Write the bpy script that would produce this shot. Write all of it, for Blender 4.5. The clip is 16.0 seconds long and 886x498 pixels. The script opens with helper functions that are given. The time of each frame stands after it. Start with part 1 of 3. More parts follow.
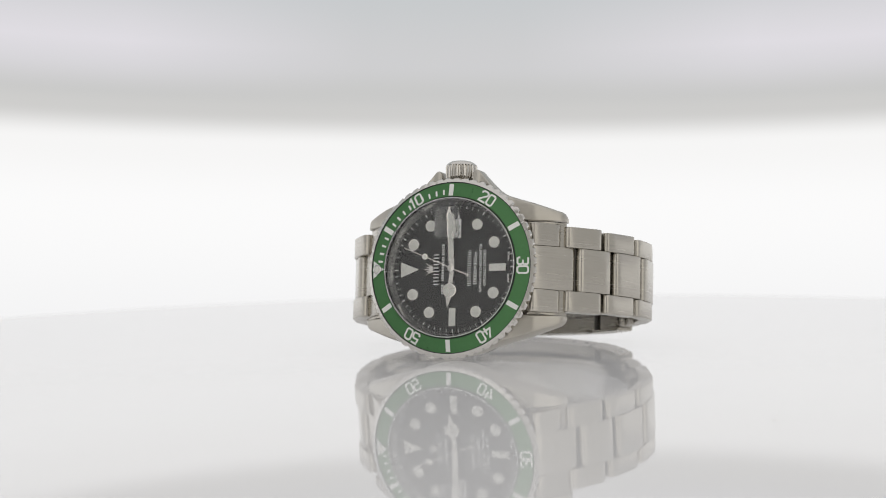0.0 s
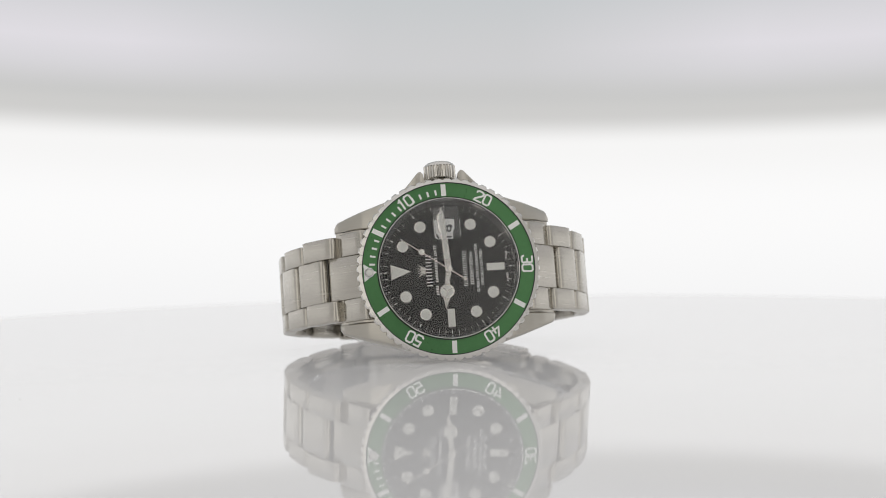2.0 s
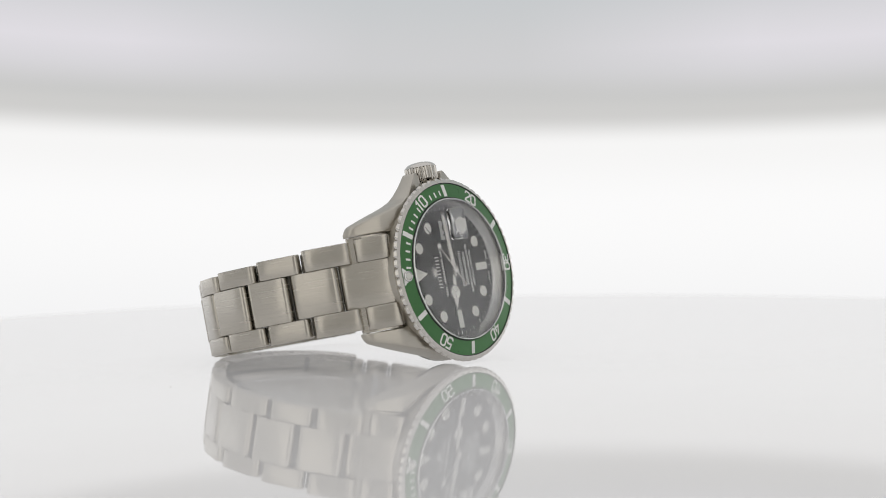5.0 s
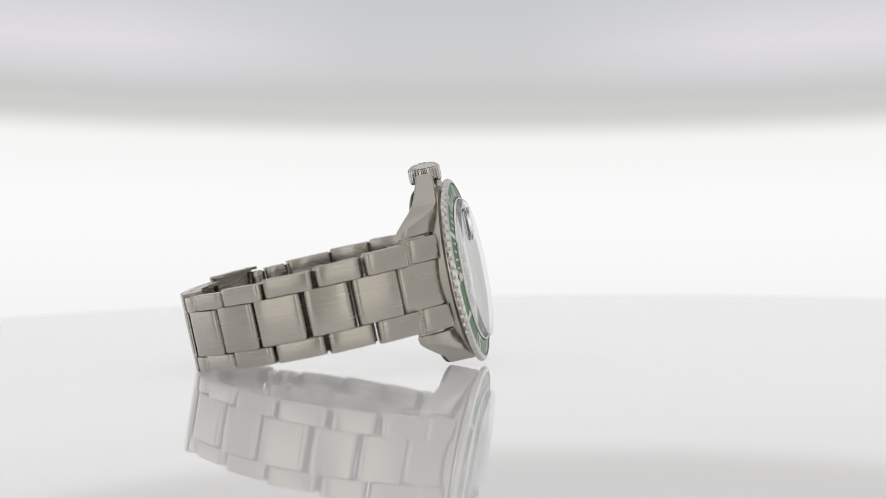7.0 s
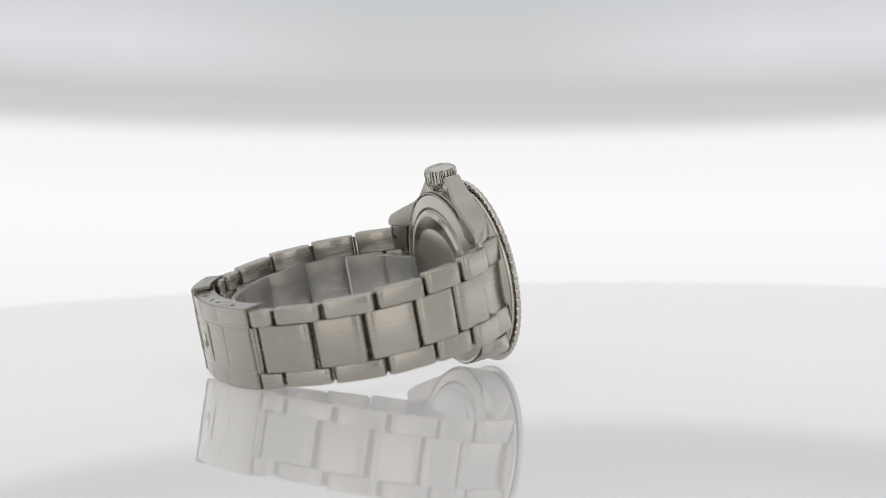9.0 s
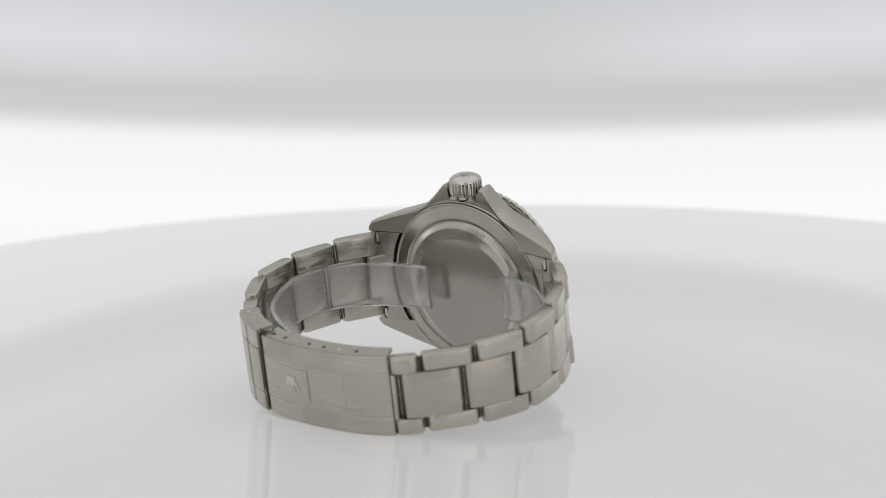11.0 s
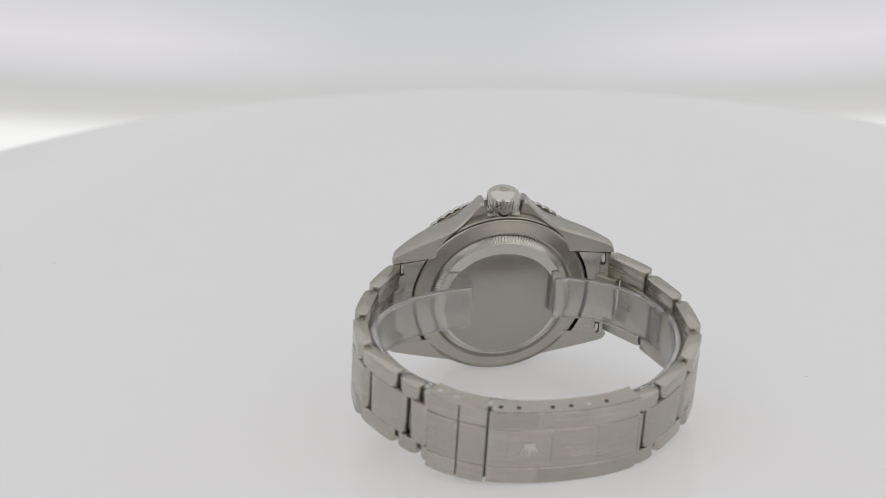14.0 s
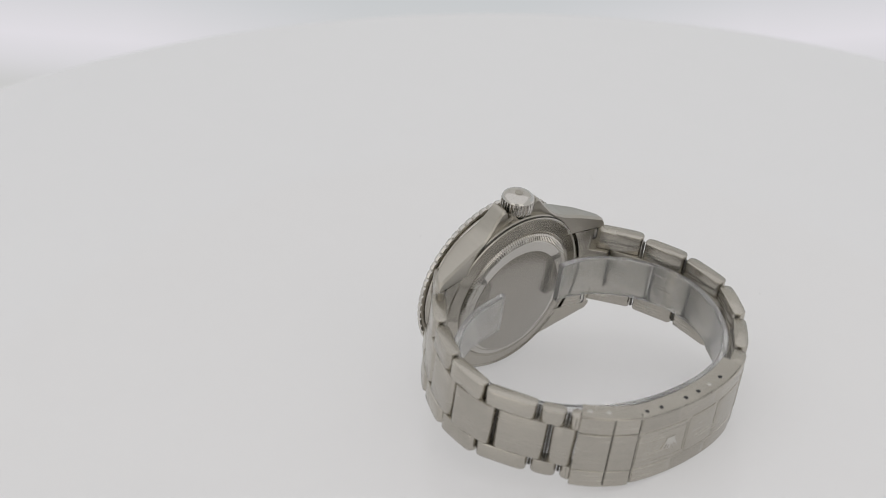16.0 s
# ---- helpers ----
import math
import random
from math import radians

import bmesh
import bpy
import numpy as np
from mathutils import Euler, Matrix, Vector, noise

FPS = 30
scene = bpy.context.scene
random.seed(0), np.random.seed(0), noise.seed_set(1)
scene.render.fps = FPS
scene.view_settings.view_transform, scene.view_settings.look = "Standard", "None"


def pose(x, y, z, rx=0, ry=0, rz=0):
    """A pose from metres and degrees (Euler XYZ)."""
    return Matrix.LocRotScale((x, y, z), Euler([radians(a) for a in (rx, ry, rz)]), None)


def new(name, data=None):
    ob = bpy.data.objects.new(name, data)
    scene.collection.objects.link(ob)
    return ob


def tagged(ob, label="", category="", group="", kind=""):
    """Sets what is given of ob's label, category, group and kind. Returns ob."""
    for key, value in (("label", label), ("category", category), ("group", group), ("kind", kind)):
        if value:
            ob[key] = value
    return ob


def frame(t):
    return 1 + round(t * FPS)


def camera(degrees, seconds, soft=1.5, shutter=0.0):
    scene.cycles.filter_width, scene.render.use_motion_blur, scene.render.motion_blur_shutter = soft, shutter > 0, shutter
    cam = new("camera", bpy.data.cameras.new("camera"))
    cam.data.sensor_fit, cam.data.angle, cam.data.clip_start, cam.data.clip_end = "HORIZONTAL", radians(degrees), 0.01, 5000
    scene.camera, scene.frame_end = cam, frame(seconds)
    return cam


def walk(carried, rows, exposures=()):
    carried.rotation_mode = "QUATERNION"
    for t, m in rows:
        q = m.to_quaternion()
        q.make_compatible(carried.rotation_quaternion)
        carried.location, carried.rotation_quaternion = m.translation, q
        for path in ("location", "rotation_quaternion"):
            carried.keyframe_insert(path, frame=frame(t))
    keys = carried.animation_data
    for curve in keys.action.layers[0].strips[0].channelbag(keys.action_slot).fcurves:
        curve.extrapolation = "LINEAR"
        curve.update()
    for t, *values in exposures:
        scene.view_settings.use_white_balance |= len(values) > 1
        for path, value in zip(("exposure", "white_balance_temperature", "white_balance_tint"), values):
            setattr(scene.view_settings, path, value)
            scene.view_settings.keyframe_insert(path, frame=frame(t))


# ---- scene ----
# ---------------------------------------------------------------- camera arm
# (seconds, degrees that the camera arm is raised, degrees that the turntable has turned)
ARM = [
    (0.0, 2.87, -23.98), (0.5, 2.87, -16.65), (1.0, 2.87, -9.29), (1.5, 2.87, -1.90), (2.0, 2.87, 5.54),
    (2.5, 2.87, 13.05), (3.0, 2.87, 20.60), (3.5, 2.87, 28.21), (4.0, 2.87, 35.86), (4.5, 2.87, 43.53),
    (5.0, 2.87, 51.22), (5.5, 2.87, 58.91), (6.0, 2.87, 66.60), (6.5, 2.87, 74.28), (7.0, 2.87, 81.94),
    (7.5, 2.87, 89.60), (8.0, 2.88, 97.29), (8.5, 3.20, 105.02), (9.0, 4.05, 112.71), (9.5, 5.60, 120.35),
    (10.0, 7.45, 127.99), (10.5, 9.30, 135.63), (11.0, 11.14, 143.27), (11.5, 12.96, 150.91), (12.0, 14.67, 158.62),
    (12.5, 16.37, 166.47), (13.0, 18.21, 174.31), (13.5, 20.00, 182.17), (14.0, 21.79, 189.94), (14.5, 23.55, 197.73),
    (15.0, 25.41, 205.34), (15.5, 27.19, 212.88), (16.0, 28.80, 220.36),
]
PIVOT = Vector((0.0, 0.00372, 0.01037))
REACH = Vector((0.006157, -0.013948, -0.478767))


def arm_pose(e):
    """The camera on its arm, raised by e degrees round the pivot above the turntable."""
    turn = pose(0, 0, 0, 90 - e) @ pose(0, 0, 0, 0, 0, -1.123)
    eye = PIVOT - turn.to_3x3() @ REACH
    return Matrix.Translation(eye) @ turn


cam = camera(22.99, 16.0, soft=0.9)
cam.data.dof.use_dof = True
cam.data.dof.focus_distance = 0.470
cam.data.dof.aperture_fstop = 19.0
walk(cam, [(t, arm_pose(e)) for t, e, _ in ARM])

# ---------------------------------------------------------------- light
world = bpy.data.worlds.new("studio")
scene.world = world
world.use_nodes = True
bg = world.node_tree.nodes["Background"]
bg.inputs["Color"].default_value = (1.0, 0.995, 0.99, 1)
bg.inputs["Strength"].default_value = 0.25
scene.view_settings.exposure = 0.0


# ---------------------------------------------------------------- materials
def material(name, color, rough=0.5, metal=0.0, **more):
    m = bpy.data.materials.new(name)
    m.use_nodes = True
    b = m.node_tree.nodes["Principled BSDF"]
    b.inputs["Base Color"].default_value = (*color, 1)
    b.inputs["Roughness"].default_value = rough
    b.inputs["Metallic"].default_value = metal
    for key, value in more.items():
        b.inputs[key.replace("_", " ")].default_value = value
    return m


def grained(name, color, rough, metal, stretch, amount, bump, spread=0.12, per_piece=0.0, **more):
    """A surface with a drawn grain: stretch is the noise scale along x, y, z of the thing."""
    m = material(name, color, rough, metal, **more)
    nt = m.node_tree
    b = nt.nodes["Principled BSDF"]
    co = nt.nodes.new("ShaderNodeTexCoord")
    mp = nt.nodes.new("ShaderNodeMapping")
    mp.inputs["Scale"].default_value = stretch
    nt.links.new(co.outputs["Object"], mp.inputs["Vector"])
    fine = nt.nodes.new("ShaderNodeTexNoise")
    fine.inputs["Scale"].default_value = 1.0
    fine.inputs["Detail"].default_value = 4.0
    nt.links.new(mp.outputs[0], fine.inputs["Vector"])
    big = nt.nodes.new("ShaderNodeTexNoise")
    big.inputs["Scale"].default_value = 160.0
    big.inputs["Detail"].default_value = 3.0
    nt.links.new(co.outputs["Object"], big.inputs["Vector"])
    add = nt.nodes.new("ShaderNodeMath")
    add.operation = "MULTIPLY_ADD"
    add.inputs[1].default_value = 0.6
    nt.links.new(fine.outputs["Fac"], add.inputs[0])
    half = nt.nodes.new("ShaderNodeMath")
    half.operation = "MULTIPLY"
    half.inputs[1].default_value = 0.4
    nt.links.new(big.outputs["Fac"], half.inputs[0])
    nt.links.new(half.outputs[0], add.inputs[2])
    ramp = nt.nodes.new("ShaderNodeMapRange")
    ramp.inputs["From Min"].default_value, ramp.inputs["From Max"].default_value = 0.3, 0.7
    ramp.inputs["To Min"].default_value, ramp.inputs["To Max"].default_value = 1 - amount, 1 + amount
    nt.links.new(add.outputs[0], ramp.inputs["Value"])
    value = ramp.outputs[0]
    if per_piece:
        info = nt.nodes.new("ShaderNodeObjectInfo")
        pr = nt.nodes.new("ShaderNodeMapRange")
        pr.inputs["To Min"].default_value, pr.inputs["To Max"].default_value = 1 - per_piece, 1 + per_piece
        nt.links.new(info.outputs["Random"], pr.inputs["Value"])
        mul = nt.nodes.new("ShaderNodeMath")
        mul.operation = "MULTIPLY"
        nt.links.new(value, mul.inputs[0])
        nt.links.new(pr.outputs[0], mul.inputs[1])
        value = mul.outputs[0]
    tint = nt.nodes.new("ShaderNodeVectorMath")
    tint.operation = "SCALE"
    tint.inputs[0].default_value = color
    nt.links.new(value, tint.inputs["Scale"])
    nt.links.new(tint.outputs[0], b.inputs["Base Color"])
    rr = nt.nodes.new("ShaderNodeMapRange")
    rr.inputs["From Min"].default_value, rr.inputs["From Max"].default_value = 0.3, 0.7
    rr.inputs["To Min"].default_value, rr.inputs["To Max"].default_value = rough - spread / 2, rough + spread / 2
    nt.links.new(add.outputs[0], rr.inputs["Value"])
    nt.links.new(rr.outputs[0], b.inputs["Roughness"])
    if bump:
        bp = nt.nodes.new("ShaderNodeBump")
        bp.inputs["Strength"].default_value = bump
        bp.inputs["Distance"].default_value = 0.00001
        nt.links.new(fine.outputs["Fac"], bp.inputs["Height"])
        nt.links.new(bp.outputs[0], b.inputs["Normal"])
    return m


STEEL = (0.478, 0.453, 0.405)
# bracelet brushed along its length (grain runs round the loop, fine across the width)
BRUSHED = grained("brushed_steel", STEEL, 0.26, 1.0, (90, 2600, 90), 0.075, 0.0, 0.05, per_piece=0.07)
SATIN = grained("satin_steel", STEEL, 0.30, 1.0, (200, 2500, 200), 0.03, 0.0, 0.05)
TURNED = grained("turned_steel", STEEL, 0.24, 1.0, (300, 300, 300), 0.03, 0.0, 0.04)
POLISHED = grained("polished_steel", (0.62, 0.60, 0.565), 0.13, 1.0, (900, 900, 900), 0.03, 0.0, 0.04)
# steel darkened so its colour holds the shade of gaps and joints
DARK_STEEL = grained("gap_shade_steel", (0.12, 0.115, 0.105), 0.4, 1.0, (900, 900, 900), 0.06, 0.1)
GREEN = grained("green_anodised_aluminium", (0.061, 0.172, 0.062), 0.32, 0.5, (1500, 1500, 1500), 0.08, 0.12)
WHITE_PRINT = material("white_print", (0.74, 0.74, 0.72), 0.5)
LUME = grained("luminous_paste", (0.63, 0.63, 0.585), 0.55, 0.0, (3000, 3000, 3000), 0.05, 0.2)
BLACK = grained("black_lacquer", (0.010, 0.010, 0.010), 0.25, 0.0, (2500, 2500, 2500), 0.08, 0.0, 0.02, Specular_IOR_Level=0.2)
INK = material("black_ink", (0.015, 0.015, 0.017), 0.5)
STICKER = grained("grey_protective_film", (0.42, 0.40, 0.365), 0.24, 0.8, (1200, 1200, 1200), 0.04, 0.0, 0.04)
MIRROR = grained("mirror_steel", (0.60, 0.58, 0.545), 0.11, 1.0, (900, 900, 900), 0.02, 0.0, 0.02)
GLASS = material("sapphire_glass", (1, 1, 1), 0.0, 0.0, IOR=1.5, Transmission_Weight=1.0)


def pane_material():
    m = bpy.data.materials.new("clear_crystal")
    m.use_nodes = True
    nt = m.node_tree
    nt.nodes.remove(nt.nodes["Principled BSDF"])
    clear = nt.nodes.new("ShaderNodeBsdfTransparent")
    gloss = nt.nodes.new("ShaderNodeBsdfGlossy")
    gloss.inputs["Roughness"].default_value = 0.02
    face = nt.nodes.new("ShaderNodeLayerWeight")
    face.inputs["Blend"].default_value = 0.5
    power = nt.nodes.new("ShaderNodeMath")
    power.operation = "POWER"
    power.inputs[1].default_value = 3.6
    nt.links.new(face.outputs["Facing"], power.inputs[0])
    fres = nt.nodes.new("ShaderNodeMath")
    fres.operation = "MULTIPLY_ADD"
    fres.inputs[1].default_value, fres.inputs[2].default_value = 0.95, 0.05
    nt.links.new(power.outputs[0], fres.inputs[0])
    mix = nt.nodes.new("ShaderNodeMixShader")
    nt.links.new(fres.outputs[0], mix.inputs[0])
    nt.links.new(clear.outputs[0], mix.inputs[1])
    nt.links.new(gloss.outputs[0], mix.inputs[2])
    nt.links.new(mix.outputs[0], nt.nodes["Material Output"].inputs["Surface"])
    return m


PANE = pane_material()
CLEAR = grained("clear_plastic", (0.96, 0.96, 0.955), 0.2, 0.0, (900, 2500, 900), 0.01, 0.0, 0.04, IOR=1.42, Transmission_Weight=0.9)
# emission added to the disc as light from below; it thins the watch's shadow
ACRYLIC = grained("white_gloss_acrylic_glow", (0.432, 0.428, 0.430), 0.3, 0.0, (60, 60, 60), 0.008, 0.0, 0.01, Specular_IOR_Level=0.0,
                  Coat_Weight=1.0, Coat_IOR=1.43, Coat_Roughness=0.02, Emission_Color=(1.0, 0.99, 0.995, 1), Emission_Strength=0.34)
ROOM = grained("white_painted_board", (0.78, 0.78, 0.77), 0.7, 0.0, (20, 20, 20), 0.03, 0.1)


def brushed_round(m, amount):
    """Grain that runs round the loop of the bracelet."""
    nt = m.node_tree
    tan = nt.nodes.new("ShaderNodeTangent")
    tan.direction_type, tan.axis = "RADIAL", "Y"
    b = nt.nodes["Principled BSDF"]
    b.inputs["Anisotropic"].default_value = amount
    b.inputs["Anisotropic Rotation"].default_value = 0.25
    nt.links.new(tan.outputs[0], b.inputs["Tangent"])


brushed_round(BRUSHED, 0.6)


def turned_round(m, amount):
    """Concentric grain, as a lathe leaves it."""
    nt = m.node_tree
    tan = nt.nodes.new("ShaderNodeTangent")
    tan.direction_type, tan.axis = "RADIAL", "Z"
    b = nt.nodes["Principled BSDF"]
    b.inputs["Anisotropic"].default_value = amount
    b.inputs["Anisotropic Rotation"].default_value = 0.25
    nt.links.new(tan.outputs[0], b.inputs["Tangent"])


turned_round(TURNED, 0.8)


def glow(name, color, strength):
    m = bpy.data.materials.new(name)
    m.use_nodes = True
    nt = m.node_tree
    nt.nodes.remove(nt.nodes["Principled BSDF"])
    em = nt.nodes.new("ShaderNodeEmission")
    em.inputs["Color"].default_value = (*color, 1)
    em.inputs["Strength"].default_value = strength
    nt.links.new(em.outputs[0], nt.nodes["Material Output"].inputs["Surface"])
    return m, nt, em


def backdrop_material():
    """White cloth with its backlight painted as emission: bright below the seam, greyer above it, lighter towards the
    upper sides.
    """
    m, nt, em = glow("painted_glow_cloth", (1, 1, 1), 1.0)

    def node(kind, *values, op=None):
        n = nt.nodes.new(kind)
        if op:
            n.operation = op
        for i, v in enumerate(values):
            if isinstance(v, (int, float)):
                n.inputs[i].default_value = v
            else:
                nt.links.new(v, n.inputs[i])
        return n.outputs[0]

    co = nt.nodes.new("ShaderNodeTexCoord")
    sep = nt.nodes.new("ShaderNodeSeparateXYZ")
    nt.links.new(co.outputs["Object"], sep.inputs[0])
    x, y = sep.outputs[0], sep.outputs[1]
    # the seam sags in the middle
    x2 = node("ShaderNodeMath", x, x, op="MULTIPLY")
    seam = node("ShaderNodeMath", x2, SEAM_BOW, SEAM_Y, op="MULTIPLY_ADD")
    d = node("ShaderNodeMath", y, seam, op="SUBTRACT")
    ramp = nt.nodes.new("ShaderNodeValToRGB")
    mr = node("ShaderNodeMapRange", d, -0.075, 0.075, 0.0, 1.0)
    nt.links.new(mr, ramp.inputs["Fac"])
    stops = BACK_GLOW_STOPS
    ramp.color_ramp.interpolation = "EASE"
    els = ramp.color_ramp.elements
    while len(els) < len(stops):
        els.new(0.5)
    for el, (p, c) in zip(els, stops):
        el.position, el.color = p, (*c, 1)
    # paler, slightly violet glow painted on the upper sides
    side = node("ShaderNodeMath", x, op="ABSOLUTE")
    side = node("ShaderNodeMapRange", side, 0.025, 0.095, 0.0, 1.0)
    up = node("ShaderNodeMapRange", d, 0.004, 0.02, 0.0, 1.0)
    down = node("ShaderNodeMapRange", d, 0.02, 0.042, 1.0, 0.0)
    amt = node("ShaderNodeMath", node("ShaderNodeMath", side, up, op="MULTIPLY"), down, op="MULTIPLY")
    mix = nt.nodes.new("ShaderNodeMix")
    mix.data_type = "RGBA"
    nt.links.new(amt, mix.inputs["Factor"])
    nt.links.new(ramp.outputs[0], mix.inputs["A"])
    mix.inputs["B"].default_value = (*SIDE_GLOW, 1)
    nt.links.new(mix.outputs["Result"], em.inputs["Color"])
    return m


# ---------------------------------------------------------------- helpers for building
MM = 0.001
TILT = radians(10.565)
SPIN = 0.0352
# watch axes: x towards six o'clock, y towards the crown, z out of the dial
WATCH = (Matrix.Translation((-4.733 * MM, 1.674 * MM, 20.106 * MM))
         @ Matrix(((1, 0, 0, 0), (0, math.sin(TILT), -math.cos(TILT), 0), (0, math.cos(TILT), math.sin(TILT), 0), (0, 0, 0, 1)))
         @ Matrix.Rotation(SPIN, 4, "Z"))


def smooth(me, angle=35):
    for p in me.polygons:
        p.use_smooth = True
    me.set_sharp_from_angle(angle=radians(angle))


def mesh_of(name, bm, mat, angle=35):
    bmesh.ops.recalc_face_normals(bm, faces=bm.faces)
    me = bpy.data.meshes.new(name)
    bm.to_mesh(me)
    bm.free()
    if mat:
        me.materials.append(mat)
    smooth(me, angle)
    return me


def part(name, bm, mat, parent, label="", at=None, angle=35):
    """One mesh object under a thing or a part. Parts of the watch lie along the watch's own axes."""
    me = bm if isinstance(bm, bpy.types.Mesh) else mesh_of(name, bm, mat, angle)
    ob = new(name, me)
    ob.parent = parent
    if at is not None:
        ob.matrix_basis = at
    if label:
        ob["label"] = label
    return ob


def scaled(bm, k=MM):
    bmesh.ops.scale(bm, vec=(k, k, k), verts=bm.verts)
    return bm


def lathe(profile, segs=96, closed=False, wobble=None, bm=None):
    """Turns (radius, height) points round z. wobble(i, k, r) changes the radius of ring k at step i."""
    bm = bm or bmesh.new()
    rings = []
    for k, (r, z) in enumerate(profile):
        if r < 1e-6:
            rings.append([bm.verts.new((0, 0, z))] * segs)
            continue
        ring = []
        for i in range(segs):
            a = 2 * math.pi * i / segs
            q = wobble(i, k, r) if wobble else r
            ring.append(bm.verts.new((q * math.cos(a), q * math.sin(a), z)))
        rings.append(ring)
    pairs = list(zip(rings, rings[1:])) + ([(rings[-1], rings[0])] if closed else [])
    for a, b in pairs:
        for i in range(segs):
            j = (i + 1) % segs
            vs = []
            for v in (a[i], a[j], b[j], b[i]):
                if v not in vs:
                    vs.append(v)
            if len(vs) > 2:
                bm.faces.new(vs)
    return bm


def prism(outline, z0, z1, bm=None, bevel=0.0):
    """A flat outline (x, y) raised from z0 to z1."""
    own = bmesh.new()
    low = [own.verts.new((x, y, z0)) for x, y in outline]
    high = [own.verts.new((x, y, z1)) for x, y in outline]
    top = own.faces.new(high)
    own.faces.new(low[::-1])
    n = len(outline)
    for i in range(n):
        own.faces.new((low[i], low[(i + 1) % n], high[(i + 1) % n], high[i]))
    if bevel:
        bmesh.ops.bevel(own, geom=list(top.edges), offset=bevel, segments=1, affect="EDGES", profile=0.5)
    return own


def ring_outline(cx, cy, r, n=28, a0=0.0, a1=2 * math.pi):
    return [(cx + r * math.cos(a0 + (a1 - a0) * i / n), cy + r * math.sin(a0 + (a1 - a0) * i / n)) for i in range(n)]


def box(x0, x1, y0, y1, z0, z1, bevel=0.0, segs=1):
    bm = bmesh.new()
    bmesh.ops.create_cube(bm, size=1)
    for v in bm.verts:
        v.co = Vector(((x0 + x1) / 2 + v.co.x * (x1 - x0), (y0 + y1) / 2 + v.co.y * (y1 - y0), (z0 + z1) / 2 + v.co.z * (z1 - z0)))
    if bevel:
        bmesh.ops.bevel(bm, geom=list(bm.edges), offset=bevel, segments=segs, affect="EDGES", profile=0.5)
    return bm


def joined(*bms):
    out = bmesh.new()
    for b in bms:
        me = bpy.data.meshes.new("tmp")
        b.to_mesh(me)
        b.free()
        out.from_mesh(me)
        bpy.data.meshes.remove(me)
    return out


def moved(bm, m):
    bmesh.ops.transform(bm, matrix=m, verts=bm.verts)
    return bm


def lettering(text, size, mat, wide=1.0, bold=0.0):
    """Text as a mesh, centred, in millimetres scaled to metres; x along the line."""
    cu = bpy.data.curves.new("text", "FONT")
    cu.body, cu.size, cu.align_x, cu.align_y = text, size * MM, "CENTER", "CENTER"
    cu.extrude = 0.02 * MM
    cu.offset = bold * MM
    cu.resolution_u = 3
    ob = bpy.data.objects.new("text", cu)
    scene.collection.objects.link(ob)
    dg = bpy.context.evaluated_depsgraph_get()
    me = bpy.data.meshes.new_from_object(ob.evaluated_get(dg))
    bpy.data.objects.remove(ob)
    bpy.data.curves.remove(cu)
    xs = [v.co.x for v in me.vertices]
    ys = [v.co.y for v in me.vertices]
    mx, my = (max(xs) + min(xs)) / 2, (max(ys) + min(ys)) / 2
    for v in me.vertices:
        v.co.x = (v.co.x - mx) * wide
        v.co.y -= my
    me.materials.clear()
    me.materials.append(mat)
    return me


def spun(phi, r, z, m=None):
    """A place on the dial: phi degrees clockwise from twelve, at radius r mm; its local y points outwards."""
    a = radians(phi)
    ang = math.pi / 2 - a
    return (Matrix.Translation((-r * math.cos(a) * MM, r * math.sin(a) * MM, z * MM)) @ Matrix.Rotation(ang, 4, "Z"))


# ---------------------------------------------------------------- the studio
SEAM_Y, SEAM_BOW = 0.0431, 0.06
# light painted on the backdrop, as emission colours from bottom to top
BACK_GLOW_STOPS = [
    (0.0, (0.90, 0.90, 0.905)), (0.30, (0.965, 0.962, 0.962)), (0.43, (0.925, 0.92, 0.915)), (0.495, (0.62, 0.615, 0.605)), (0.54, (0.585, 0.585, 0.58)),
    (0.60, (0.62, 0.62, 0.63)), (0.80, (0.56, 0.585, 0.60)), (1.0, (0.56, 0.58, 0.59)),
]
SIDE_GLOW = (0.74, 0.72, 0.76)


def plane_box(name, x0, x1, y0, y1, z0, z1, mat, label, kind="structure"):
    me = mesh_of(name, box(x0, x1, y0, y1, z0, z1, 0.004), mat)
    return tagged(new(name, me), label, "wall", kind=kind)


